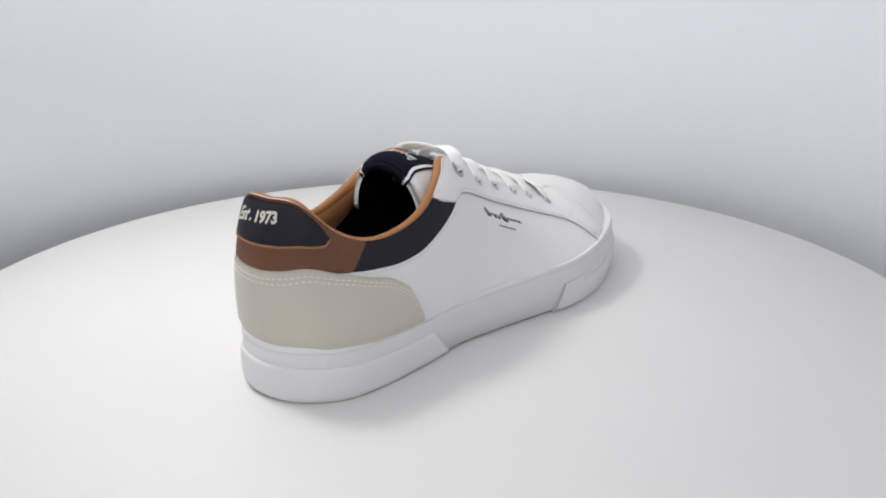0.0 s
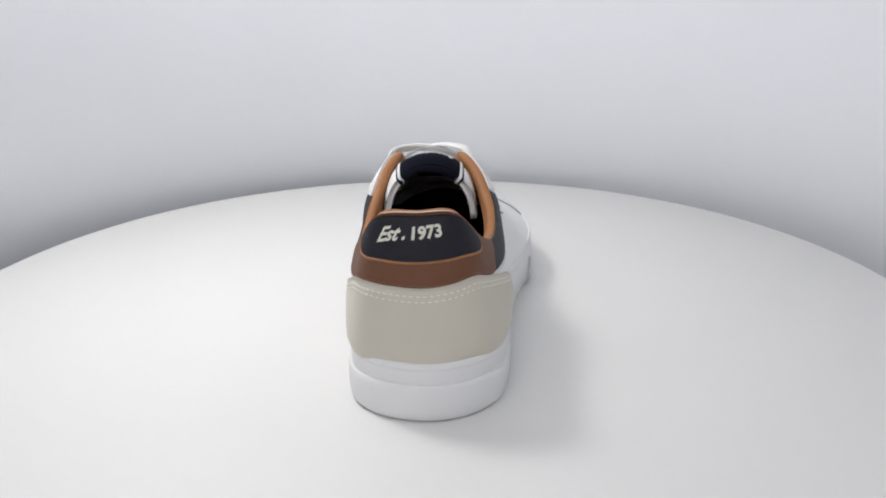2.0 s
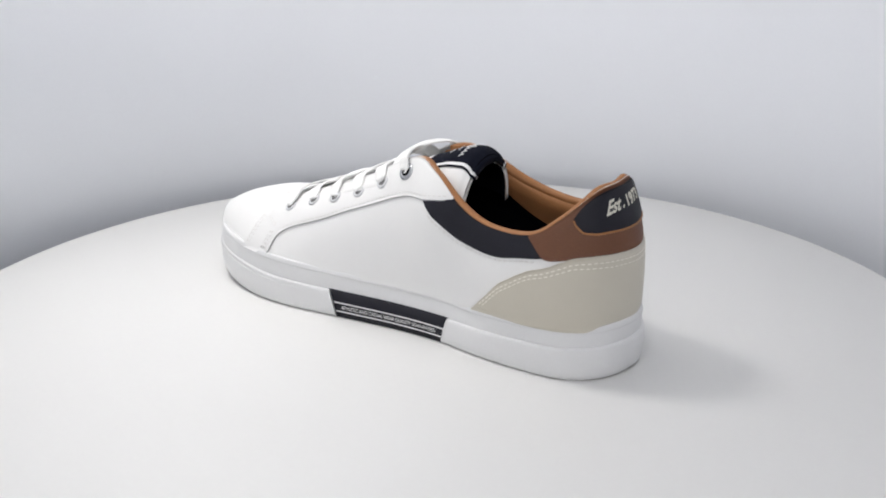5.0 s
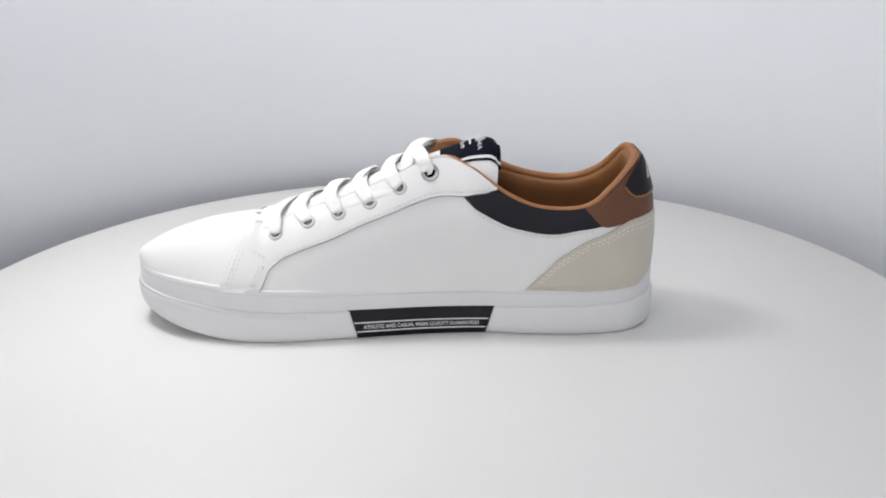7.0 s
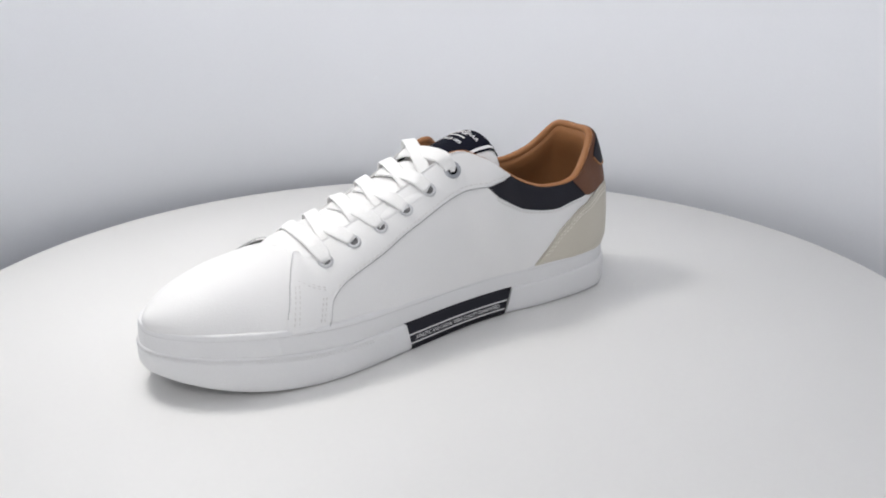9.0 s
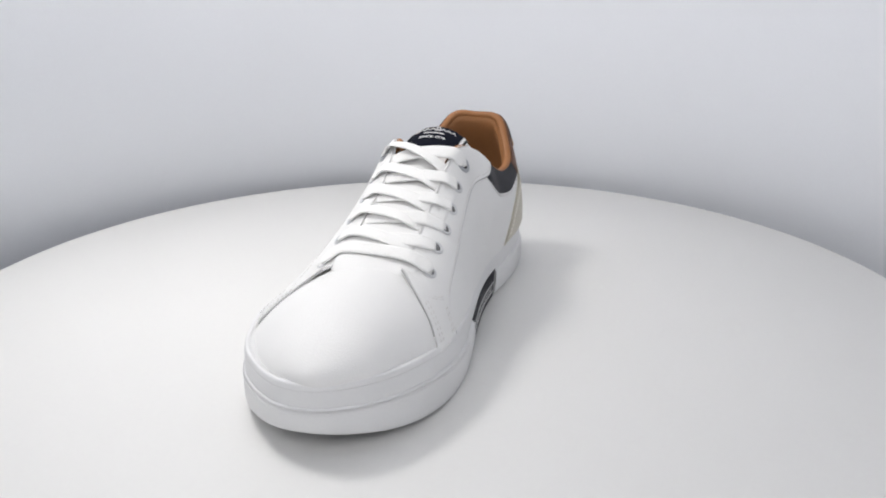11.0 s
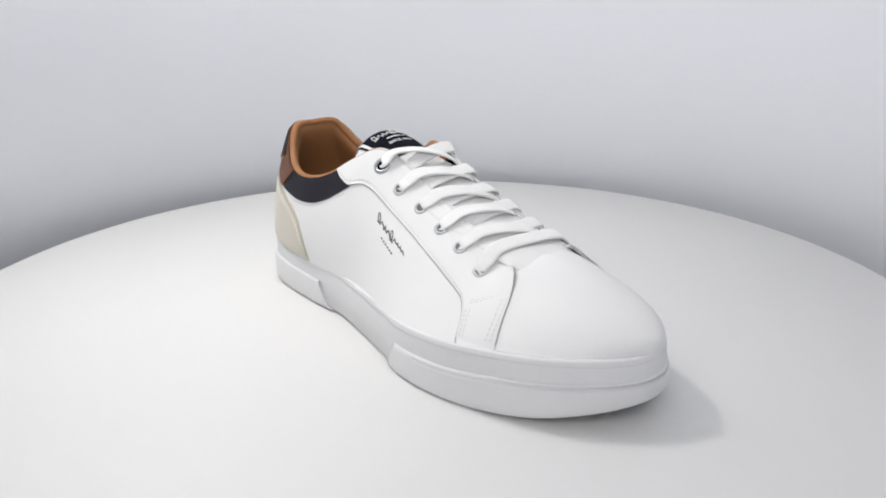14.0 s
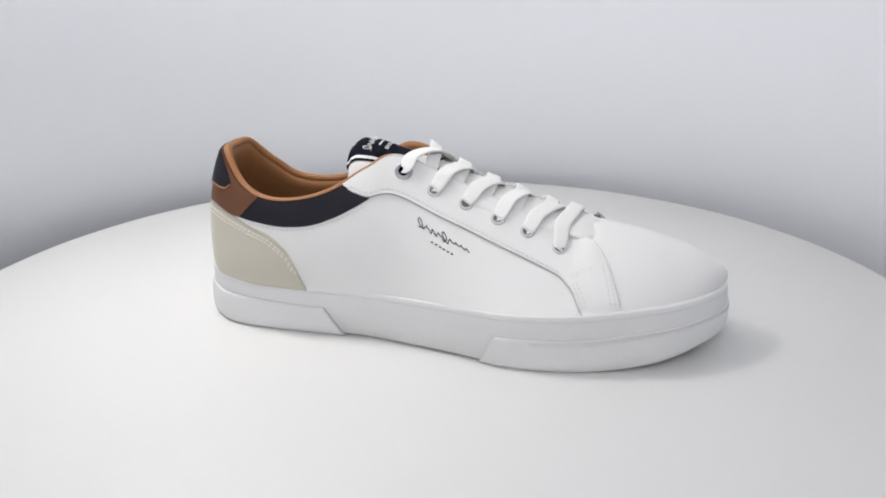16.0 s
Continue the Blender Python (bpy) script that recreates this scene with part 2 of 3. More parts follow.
def sole_ring(out, z):
    """The outline of the sole, out millimetres wider, at the height z(x) in millimetres."""
    s = np.arange(0, len(OUTLINE), 0.1)
    p = glide(OUTLINE, s)
    t = glide(OUTLINE, s + 0.05) - glide(OUTLINE, s - 0.05)
    n = np.stack([-t[:, 1], t[:, 0]], 1) * -1
    n /= np.linalg.norm(n, axis=1, keepdims=True)
    n = -n if (n[0, 0] < 0) else n
    q = p + n * out
    return np.column_stack([q, z(p[:, 0])]) * K


def lift(x):
    """Toe spring and heel bevel of the underside."""
    return 12.3 * (np.clip(-98 - x, 0, 90) / 78)**2 + 0.5 * (np.clip(x - 112, 0, 30) / 27)**2


def rim(x):
    """Height of the sole's upper edge."""
    return curve_of([(-180, 36.6), (-140, 35), (-90, 31.8), (-30, 29.4), (30, 28.3), (80, 28.6), (140, 30.5)], x)


def seam(x):
    """Height of the line between the sole and its upper strip."""
    return curve_of([(-180, 26.3), (-140, 23.3), (-90, 18.8), (-30, 17.2), (30, 16.6), (80, 17.8), (140, 20)], x)


rings = [(-9, lambda x: lift(x) + 0.2), (-4.8, lambda x: lift(x) + 0.2), (-3.6, lambda x: lift(x) + 0.9), (-1.9, lambda x: lift(x) + 2.0), (-1.7, lambda x: seam(x) - 1),
         (-1.6, seam), (-1.5, lambda x: seam(x) + 0.6), (-1.7, lambda x: rim(x) - 2), (-2.1, lambda x: rim(x) - 0.6), (-2.9, rim), (-5, lambda x: rim(x) - 0.4),
         (-18, lambda x: rim(x) - 1.2)]
grid = np.stack([sole_ring(o, z) for o, z in rings], 1)
cap_low, cap_top = list(range(0, grid.shape[0] * len(rings), len(rings))), list(range(len(rings) - 1, grid.shape[0] * len(rings), len(rings)))
pts, fcs = weave(grid, close_i=True)
part("midsole", (pts, fcs + [tuple(cap_low), tuple(cap_top[::-1])]), WHITE_RUBBER, sneaker, "smooth white rubber midsole with a rolled strip")


def bumper(a, b, slant_a, slant_b):
    """The thick lower band of the sole between two places of the outline, its ends slanting."""
    h = np.array([0, 0.05, 0.14, 0.30, 0.50, 0.72, 0.86, 0.93, 0.965, 0.985, 0.99])
    prof = np.array([-1.7, -0.7, -0.2, 0.15, 0.25, 0.2, 0.05, -0.15, -0.45, -0.9, -2.2])
    n = int((b - a) * 14)
    base = np.linspace(0, 1, n)
    grid = []
    for k in range(len(h)):
        s = a + slant_a * h[k] + (b + slant_b * h[k] - a - slant_a * h[k]) * base
        p = glide(OUTLINE, s)
        t = glide(OUTLINE, s + 0.05) - glide(OUTLINE, s - 0.05)
        nn = np.stack([t[:, 1], -t[:, 0]], 1) * -1
        nn /= np.linalg.norm(nn, axis=1, keepdims=True)
        q = p + nn * prof[k]
        lo, hi = lift(p[:, 0]) + 0.3, seam(p[:, 0])
        grid.append(np.column_stack([q, lo + (hi - lo) * h[k]]) * K)
    outer = np.stack(grid, 1)
    inner = outer.copy()
    s = a + (b - a) * base
    t = glide(OUTLINE, s + 0.05) - glide(OUTLINE, s - 0.05)
    nn = np.stack([t[:, 1], -t[:, 0]], 1)
    nn /= np.linalg.norm(nn, axis=1, keepdims=True)
    inner[..., :2] += nn[:, None] * 5 * K
    n, k = outer.shape[:2]
    po, fo = weave(outer)
    pi, fi = weave(inner, flip=True)
    ring = [(i, 0) for i in range(n)] + [(n - 1, j) for j in range(1, k)] + [(i, k - 1) for i in range(n - 2, -1, -1)] + [(0, j) for j in range(k - 2, 0, -1)]
    idx = [i * k + j for i, j in ring]
    sides = [(idx[q], idx[(q + 1) % len(idx)], idx[(q + 1) % len(idx)] + n * k, idx[q] + n * k) for q in range(len(idx))]
    return np.concatenate([po, pi]), fo + [tuple(i + n * k for i in q) for q in fi] + sides


def at_x(x, lateral):
    """The outline's parameter where it passes x, on either side."""
    s = np.linspace(14.5, 29, 800) if lateral else np.linspace(0, 13.5, 800)
    return float(s[np.abs(glide(OUTLINE, s)[:, 0] - x).argmin()])


part("toe_bumper", bumper(at_x(-41, False), at_x(-43, True), at_x(-45.5, False) - at_x(-41, False), at_x(-52, True) - at_x(-43, True)), WHITE_RUBBER, sneaker)
part("heel_bumper", bumper(at_x(39, True) - 29, at_x(33, False), at_x(52, True) - at_x(39, True), at_x(38, False) - at_x(33, False)), WHITE_RUBBER, sneaker)


def side_band(a, b, lo, hi, out, thick, slant=0.0):
    """A strip on the arch's wall between two x, at heights lo..hi of the lower band."""
    n = 40
    outer = []
    for h in (lo, hi):
        s = np.linspace(at_x(a - 4.5 * h, False), at_x(b + 5 * h, False), n)
        p = glide(OUTLINE, s)
        t = glide(OUTLINE, s + 0.05) - glide(OUTLINE, s - 0.05)
        nn = np.stack([t[:, 1], -t[:, 0]], 1) * -1
        nn /= np.linalg.norm(nn, axis=1, keepdims=True)
        z = lift(p[:, 0]) + (seam(p[:, 0]) - lift(p[:, 0])) * h
        outer.append((np.column_stack([p + nn * out, z]) * K, np.column_stack([p + nn * (out - thick), z]) * K))
    (lo_o, lo_i), (hi_o, hi_i) = outer
    return weave(np.stack([lo_o, hi_o, hi_i, lo_i], 1), close_j=True)


arch = part("arch_panel", side_band(-41.2, 33.2, 0.03, 1.02, -1.15, 2.5), NAVY, sneaker, "navy rubber arch panel with white lines")
for lo, hi in ((0.53, 0.575), (0.21, 0.255)):
    part("stripe", side_band(-40.2, 32.2, lo, hi, -0.95, 0.6), WHITE_PRINT, arch, "thin white line")

# upper
us, vs = np.arange(-14, 14, 0.1), np.linspace(0, 1, 25)
uu, vv = np.meshgrid(us, vs, indexing="ij")
outer = wall(uu, vv - 0.02 * (1 - vv))
ridge = [i for i, q in enumerate(us) if abs(q) > 10.99]
for i in ridge:
    j = (len(us) - i) % len(us)
    mean = (outer[i, -1] + outer[j, -1]) / 2
    outer[i, -1] = outer[j, -1] = mean
points, faces = weave(outer, close_i=True)
bm = bmesh.new()
vs_ = [bm.verts.new(tuple(map(float, q))) for q in points]
for q in faces:
    bm.faces.new([vs_[i] for i in q])
bmesh.ops.remove_doubles(bm, verts=bm.verts, dist=1e-6)
shell = bpy.data.meshes.new("upper")
bm.to_mesh(shell)
bm.free()
upper = part("upper", shell, WHITE_LEATHER, sneaker, "smooth white leather upper")

# lining
uu, vv = np.meshgrid(np.arange(-7.3, 7.31, 0.1), np.linspace(0, 1, 20), indexing="ij")
vv = 1 - (1 - vv) * curve_of([(0, 0.66), (3.4, 0.56), (4.6, 0.42), (5.6, 0.28), (7.3, 0.26)], np.abs(uu))
PAD = [(0.0, -3.5), (0.45, -4.8), (0.62, -6.2), (0.76, -7.7), (0.86, -8.1), (0.94, -7.2), (0.985, -5.4), (1.0, -3.2)]
part("lining", weave(wall(uu, vv, curve_of(PAD, vv)), flip=True), TAN, sneaker, "padded tan lining")
# black lining; its heel piece paints the deep shade below the tan
for a, b in ((-9.8, -3.4), (-3.4, 3.4), (3.4, 9.8)):
    uu, vv = np.meshgrid(np.linspace(a, b, 90), np.linspace(0.05, 0.97, 24), indexing="ij")
    deep = np.where(np.abs(uu) > 7.3, -4.5 + 2.5 * vv**6, curve_of(PAD, vv) + 0.8)
    part("inner_lining", weave(wall(uu, vv, deep), flip=True), INSIDE, sneaker, "black inner lining, standing in for deep shade at the heel")
s = np.arange(-7.2, 7.21, 0.08)
r = curve_of([(-7.2, 1.6), (-6.6, 2.8), (-5.4, 3.0), (-4, 2.6), (-2, 2.6), (-1, 2.7), (0, 2.4), (1, 2.7), (2, 2.6), (4, 2.6), (5.4, 3.0), (6.6, 2.8), (7.2, 1.6)], s)
part("collar_rim", tube(wall(s, 0.985 + 0 * s, 0.2 - r), r * K, 12), TAN, sneaker, "rolled tan collar edge")
ring = sole_ring(-8, lambda x: 0 * x + 33)
part("insole", (ring, [tuple(range(len(ring)))]), INSIDE, sneaker)

# panels
counter_top = [(-4.55, 0.0), (-4.2, 0.27), (-3.9, 0.43), (-3.2, 0.60), (-2.3, 0.645), (-1.4, 0.592), (-0.5, 0.52), (0, 0.512), (0.7, 0.522), (1.2, 0.55), (1.9, 0.605), (2.9, 0.605), (3.7, 0.44), (4.3, 0.22), (4.85, 0.0)]
counter = part("heel_counter", overlay([(-4.55, -0.02), (4.85, -0.02)], [(u, v + 0.02 if v > 0.3 else v) for u, v in counter_top], 1.7), BEIGE, sneaker, "beige suede heel counter")
navy_m = [(2.4, 0.70), (2.6, 0.72), (3.2, 0.745), (3.9, 0.70), (4.6, 0.69), (5.2, 0.675), (5.8, 0.68), (6.2, 0.74)]
collar_m = part("collar_panel", overlay(navy_m, [(2.4, 0.99), (5.2, 0.99), (5.4, 0.97), (5.7, 0.88), (6.2, 0.77)], 0.7), NAVY, sneaker, "padded navy collar panel")
navy_l = [(-6.2, 0.74), (-5.8, 0.72), (-5.1, 0.71), (-4.4, 0.69), (-3.8, 0.695), (-3.1, 0.715), (-2.3, 0.69), (-2.1, 0.68)]
collar_l = part("collar_panel", overlay(navy_l, [(-6.2, 0.77), (-5.7, 0.88), (-5.4, 0.97), (-5.2, 0.99), (-2.1, 0.99)], 0.7), NAVY, sneaker, "padded navy collar panel")
brown_low = [(-2.8, 0.96), (-2.6, 0.85), (-2.3, 0.69), (-2.0, 0.66), (-1.4, 0.615), (-0.5, 0.535), (0, 0.526), (0.7, 0.537), (1.2, 0.565), (1.9, 0.625), (2.55, 0.70), (3.05, 0.96)]
heel_panel = part("heel_panel", overlay(brown_low, [(-2.8, 0.99), (3.05, 0.99)], 1.3), BROWN, sneaker, "brown leather heel panel")
tab_low = [(-1.75, 0.90), (-1.6, 0.82), (-1.1, 0.735), (-0.5, 0.70), (0.3, 0.695), (1.0, 0.715), (1.4, 0.77), (1.58, 0.85), (1.66, 0.915)]
tab_high = [(-1.75, 0.905), (-1.5, 0.955), (-0.9, 0.972), (1.0, 0.972), (1.45, 0.955), (1.66, 0.92)]
tab = part("heel_tab", overlay(tab_low, tab_high, 2.0), NAVY, sneaker, "navy leather heel tab")
s = np.linspace(-1.75, 1.66, 90)
part("raw_edge", tube(wall(s, curve_of(tab_low, s) - 0.006, 1.6), 0.62 * K, 7), TAN, tab, "tan raw leather edge")


def throat(u, v):
    """How far the eyestays stand off the vamp at the throat."""
    return 2.5 * np.exp(-((np.abs(u) - 10.55) / 0.30)**2) * np.clip((v - 0.42) / 0.35, 0, 1)


stay_m = [(5.3, 0.975), (5.4, 0.94), (5.7, 0.845), (6.2, 0.75), (6.6, 0.715), (7.0, 0.70), (7.5, 0.685), (8.2, 0.64), (8.9, 0.54), (9.6, 0.43), (9.95, 0.28), (10.2, 0.0), (10.25, -0.02), (11.15, -0.02)]
stay_top_m = [(5.3, 0.99), (9.9, 0.99), (10.45, 0.86), (10.75, 0.66), (10.93, 0.42), (11.0, 0.25), (11.15, 0.01)]
eyestay_m = part("eyestay", overlay(stay_m, stay_top_m, 1.3, loose=throat, du=0.03), WHITE_LEATHER, sneaker)
stay_l = [(-11.1, -0.02), (-10.35, -0.02), (-10.3, 0.0), (-10.02, 0.29), (-9.75, 0.44), (-9.1, 0.535), (-8.4, 0.60), (-7.6, 0.66), (-7.2, 0.695), (-6.8, 0.72), (-6.2, 0.75), (-5.7, 0.85), (-5.35, 0.975)]
stay_top_l = [(-11.1, 0.01), (-10.95, 0.25), (-10.85, 0.42), (-10.6, 0.68), (-10.3, 0.86), (-9.9, 0.99), (-5.35, 0.99)]
eyestay_l = part("eyestay", overlay(stay_l, stay_top_l, 1.3, loose=throat, du=0.03), WHITE_LEATHER, sneaker)

# cut edges of the eyestays, with the shadow line along them painted in grey
for line, owner, a, b in ((stay_m, eyestay_m, 5.5, 10.2), (stay_l, eyestay_l, -10.3, -5.5)):
    u = np.linspace(a, b, 160)
    part("shaded_edge", tube(wall(u, curve_of(line, u) - 0.004, 0.55), 0.36 * K, 6), SHADED_EDGE, owner, "thin grey line for the cut edge and its shadow")

    front, sign = (stay_top_m, 1) if owner is eyestay_m else (stay_top_l, -1)
    u = sign * np.linspace(10.55, 11.08, 50)
    v = curve_of(front, u)
    part("shaded_edge", tube(wall(u, v, 0.35 + throat(u, v)), 0.42 * K, 6), SHADED_EDGE, owner, "grey line for the front edge and its shadow")

# stitching
for line, owner in ((stay_m, eyestay_m), (stay_l, eyestay_l)):
    a, b = (5.5, 9.85) if owner is eyestay_m else (-9.8, -5.5)
    u = np.linspace(a, b, 120)
    tagged(part("stitching", stitches(np.column_stack([u, curve_of(line, u) + 0.028]), 1.8, 1.3, 1.3, 0.30), THREAD, owner), kind="stuff")
for sign, owner in ((1, eyestay_m), (-1, eyestay_l)):
    for a, b in (((10.88, 0.05), (10.72, 0.42)), ((10.98, 0.05), (10.82, 0.42)), ((10.30, 0.055), (10.05, 0.36)), ((10.38, 0.055), (10.13, 0.36)), ((10.05, 0.40), (10.75, 0.47)), ((10.04, 0.43), (10.72, 0.50))):
        line = [(sign * (a[0] + (b[0] - a[0]) * q), a[1] + (b[1] - a[1]) * q) for q in np.linspace(0, 1, 12)]
        tagged(part("stitching", stitches(line, 1.5, 1.3, 1.3, 0.30), THREAD, owner), kind="stuff")
for rows, owner, lo, hi, drop, thread, out in ((counter_top, counter, -4.3, 4.6, 0.032, PALE_THREAD, 1.72), (counter_top, counter, -4.2, 4.5, 0.068, PALE_THREAD, 1.72),
                                               (navy_m, collar_m, 2.9, 6.0, 0.035, THREAD, 0.1), (navy_l, collar_l, -6.0, -2.6, 0.035, THREAD, 0.1)):
    u = np.linspace(lo, hi, 160)
    tagged(part("stitching", stitches(np.column_stack([u, curve_of(rows, u) - drop]), 1.9, 1.3, out, 0.30), thread, owner), kind="stuff")


def lettering(text, shear=0.0, weight=0.0):
    """Flat letters as a mesh, scaled to a box 1 by 1: its points and faces."""
    cu = bpy.data.curves.new("letters", "FONT")
    cu.body, cu.shear, cu.offset, cu.resolution_u = text, shear, weight, 3
    ob = bpy.data.objects.new("letters", cu)
    scene.collection.objects.link(ob)
    mesh = bpy.data.meshes.new_from_object(ob.evaluated_get(bpy.context.evaluated_depsgraph_get()))
    p = np.array([v.co[:] for v in mesh.vertices])[:, :2]
    f = [tuple(q.vertices) for q in mesh.polygons]
    bpy.data.objects.remove(ob)
    p = (p - p.min(0)) / (p.max(0) - p.min(0))
    return p, f


def scribble(strokes):
    """An unreadable line of handwriting-like loops, 0..1 wide: each stroke has its rise and its fall below the line."""
    n = len(strokes)
    s = np.linspace(0, 1, n * 28)
    a = s * n * 2 * np.pi
    k = np.clip((s * n).astype(int), 0, n - 1)
    rise, fall = np.array(strokes, float)[k].T
    wave = np.cos(a)
    y = np.where(wave < 0, -rise * wave, -fall * wave) * np.abs(wave)**0.15
    return np.column_stack([s + 0.55 / n * np.sin(a) * (0.6 + 0.4 * np.sign(rise - 0.7)), 0.5 + 0.5 * y])


# heel lettering
for text, shear, weight, u0, wide, v0, tall in (("Est", 0.5, 0.03, 0.88, 0.52, 0.812, 0.092), (".", 0.0, 0.05, 0.345, 0.07, 0.822, 0.022), ("1973", 0.06, 0.04, 0.15, 0.64, 0.825, 0.082)):
    p, f = lettering(text, shear, weight)
    part("lettering", (wall(u0 - wide * p[:, 0], v0 + tall * p[:, 1] + 0.012 * p[:, 0], 2.35), f), CREAM_THREAD, tab, "cream embroidered lettering", smooth=False)

# side mark: an unreadable dark scribble and a row of small bars
q = scribble([(1.7, 1.1), (0.5, 0.3), (0.45, 1.2), (0.5, 0.35), (1.6, 1.5), (0.5, 0.35), (0.45, 0.4), (0.5, 0.3), (0.4, 0.45)])
part("side_mark", tube(wall(-7.40 - 0.86 * q[:, 0] + 0.03 * q[:, 1], 0.528 - 0.105 * q[:, 0] + 0.050 * q[:, 1], 0.15), 0.27 * K, 5), PRINT, upper, "small black scribbled mark")
for i in range(6):
    a = -7.60 - 0.065 * i
    bar = np.array([(a, 0.440 - 0.0095 * i), (a - 0.03, 0.436 - 0.0095 * i)])
    part("mark_bar", tube(wall(bar[:, 0], bar[:, 1], 0.12), 0.45 * K, 5), PRINT, upper, "tiny dark bar")

# arch lettering
p, f = lettering("ATHLETIC AND CASUAL WEAR QUALITY GUARANTEED", 0.0, 0.015)
x = -37.5 + 67 * p[:, 0]
s0 = np.linspace(at_x(-50, False), at_x(45, False), 400)
line = glide(OUTLINE, s0)
side = np.interp(x, line[:, 0], line[:, 1])
h = 0.30 + 0.17 * p[:, 1]
part("lettering", (np.column_stack([x, side + 1.15 - 0.22, lift(x) + (seam(x) - lift(x)) * h]) * K, f), WHITE_PRINT, arch, "small white lettering", smooth=False)

# sole strips
def strip(a, b, low, high, out):
    """A thin rubber strip on the sole's upper band between two places of the outline."""
    whole = b - a > 28
    s = np.linspace(a, b, 290 if whole else 160, endpoint=not whole)
    p = glide(OUTLINE, s)
    t = glide(OUTLINE, s + 0.05) - glide(OUTLINE, s - 0.05)
    n = np.stack([t[:, 1], -t[:, 0]], 1) * -1
    n /= np.linalg.norm(n, axis=1, keepdims=True)
    lo, hi = low(p[:, 0]), high(p[:, 0])
    fade = np.clip(np.minimum(s - a, b - s) / 0.35, 0, 1) if not whole else np.ones(len(s))
    fade = (1 - fade**2 * (3 - 2 * fade))[:, None] * -1.2
    ring = [(-4.2, -0.12), (out - 0.05, -0.12), (out - 0.1, 0.05), (out - 0.2, 0.3), (out - 0.4, 0.65), (out - 0.6, 0.88), (out - 1.1, 1.0), (-4.2, 1.0)]
    grid = np.stack([np.column_stack([p + n * (o + fade), lo + (hi - lo) * q]) * K for o, q in ring], 1)
    pts, fcs = weave(grid, close_i=whole, close_j=True)
    m = len(ring)
    return pts, fcs if whole else fcs + [tuple(range(m)), tuple(range(len(pts) - m, len(pts)))[::-1]]


part("toe_strip", strip(at_x(-117, False), at_x(-117, True), lambda x: seam(x) + 0.1, lambda x: rim(x) - 1.6, -0.75), WHITE_RUBBER, sneaker)
part("edge_strip", strip(0, 29, lambda x: rim(x) - 2.6, lambda x: rim(x) + 0.3, -1.2), WHITE_RUBBER, sneaker)
pieces = []
for s in np.arange(at_x(-70, False), at_x(-70, True), 0.05):
    s = float(s)
    p, q = glide(OUTLINE, [s])[0], glide(OUTLINE, [s + 0.05])[0]
    t = (q - p) / np.linalg.norm(q - p)
    n = np.array([-t[1], t[0]])
    n = n if n @ (p - np.array([-80, 12])) > 0 else -n
    z = float(seam(p[0]))
    a, b = np.array([*(p + n * 0.02 - t * 0.8), z - 3.6]), np.array([*(p - n * 0.1 + t * 0.6), z - 1.3])
    pieces.append(tube(np.array([a, (a + b) / 2 + [*n * 0.08, 0], b]) * K, 0.34 * K, 4))
tagged(part("knurl", joined(*pieces), WHITE_RUBBER, sneaker, "fine slanting ridges in the toe rubber"), kind="stuff")

# tongue: an arched pad whose wings drop inside the collar
TONGUE = [(-104, 62.9, 18, 1, 5), (-92, 66.4, 23, 1.2, 5.0), (-80, 69.2, 23, 1.5, 6), (-60, 75, 25, 2, 7), (-40, 82.5, 26, 2, 8), (-20, 90, 26, 2, 10), (0, 97.5, 25.5, 2.5, 17),
          (16, 103, 25.5, 2.7, 27), (28, 107, 26, 2.8, 33), (36, 108, 26, 2.8, 36), (40, 106.5, 26, 2.8, 36), (42, 103.5, 25.5, 2.8, 35)]


def tongue_at(x, w, out=0.0):
    """The tongue's face at x, w from -1 (medial wing) to 1."""
    x, w = np.broadcast_arrays(np.asarray(x, float), np.asarray(w, float))
    rows = np.array(TONGUE)
    top, half, mid, drop = (curve_of(rows[:, [0, k]].tolist(), x) for k in (1, 2, 3, 4))
    a = w * np.pi / 2
    y, z = mid + (half + out) * np.sin(a), top - drop * (1 - np.cos(a)**0.8) + out * np.cos(a)
    back = 6.0 * np.clip((x - 10) / 32, 0, 1) * (1 - np.cos(a))
    return np.stack([x - 0.5 * back, y, z], -1) * K


xs, ws = np.linspace(-104, 42, 70), np.linspace(-0.96, 0.96, 33)
top, low = tongue_at(xs[:, None], ws[None]), tongue_at(xs[:, None], ws[None], -3.2)
pt, ft = weave(top)
n, k = top.shape[:2]
pl, fl = weave(low, flip=True)
ring = [(i, 0) for i in range(n)] + [(n - 1, j) for j in range(1, k)] + [(i, k - 1) for i in range(n - 2, -1, -1)] + [(0, j) for j in range(k - 2, 0, -1)]
idx = [i * k + j for i, j in ring]
sides = [(idx[q], idx[(q + 1) % len(idx)], idx[(q + 1) % len(idx)] + n * k, idx[q] + n * k) for q in range(len(idx))]
tongue = part("tongue", (np.concatenate([pt, pl]), ft + [tuple(i + n * k for i in q) for q in fl] + sides), WHITE_LEATHER, sneaker, "padded white tongue")
part("tongue_lining", weave(tongue_at(xs[4:, None], ws[None], -3.7), flip=True), INSIDE, tongue, "black tongue lining")


ww = np.linspace(-0.50, 0.50, 31)
part("tongue_binding", weave(np.stack([tongue_at(42 - 0.8 + 0 * ww, ww, 0.12), tongue_at(42 + 0 * ww, ww, -0.3) + [0.8 * K, 0, 0], tongue_at(42 + 0 * ww, ww, -3.4) + [0.8 * K, 0, 0], tongue_at(40.5 + 0 * ww, ww, -4.0)])), INSIDE, tongue, "black bound rear edge")


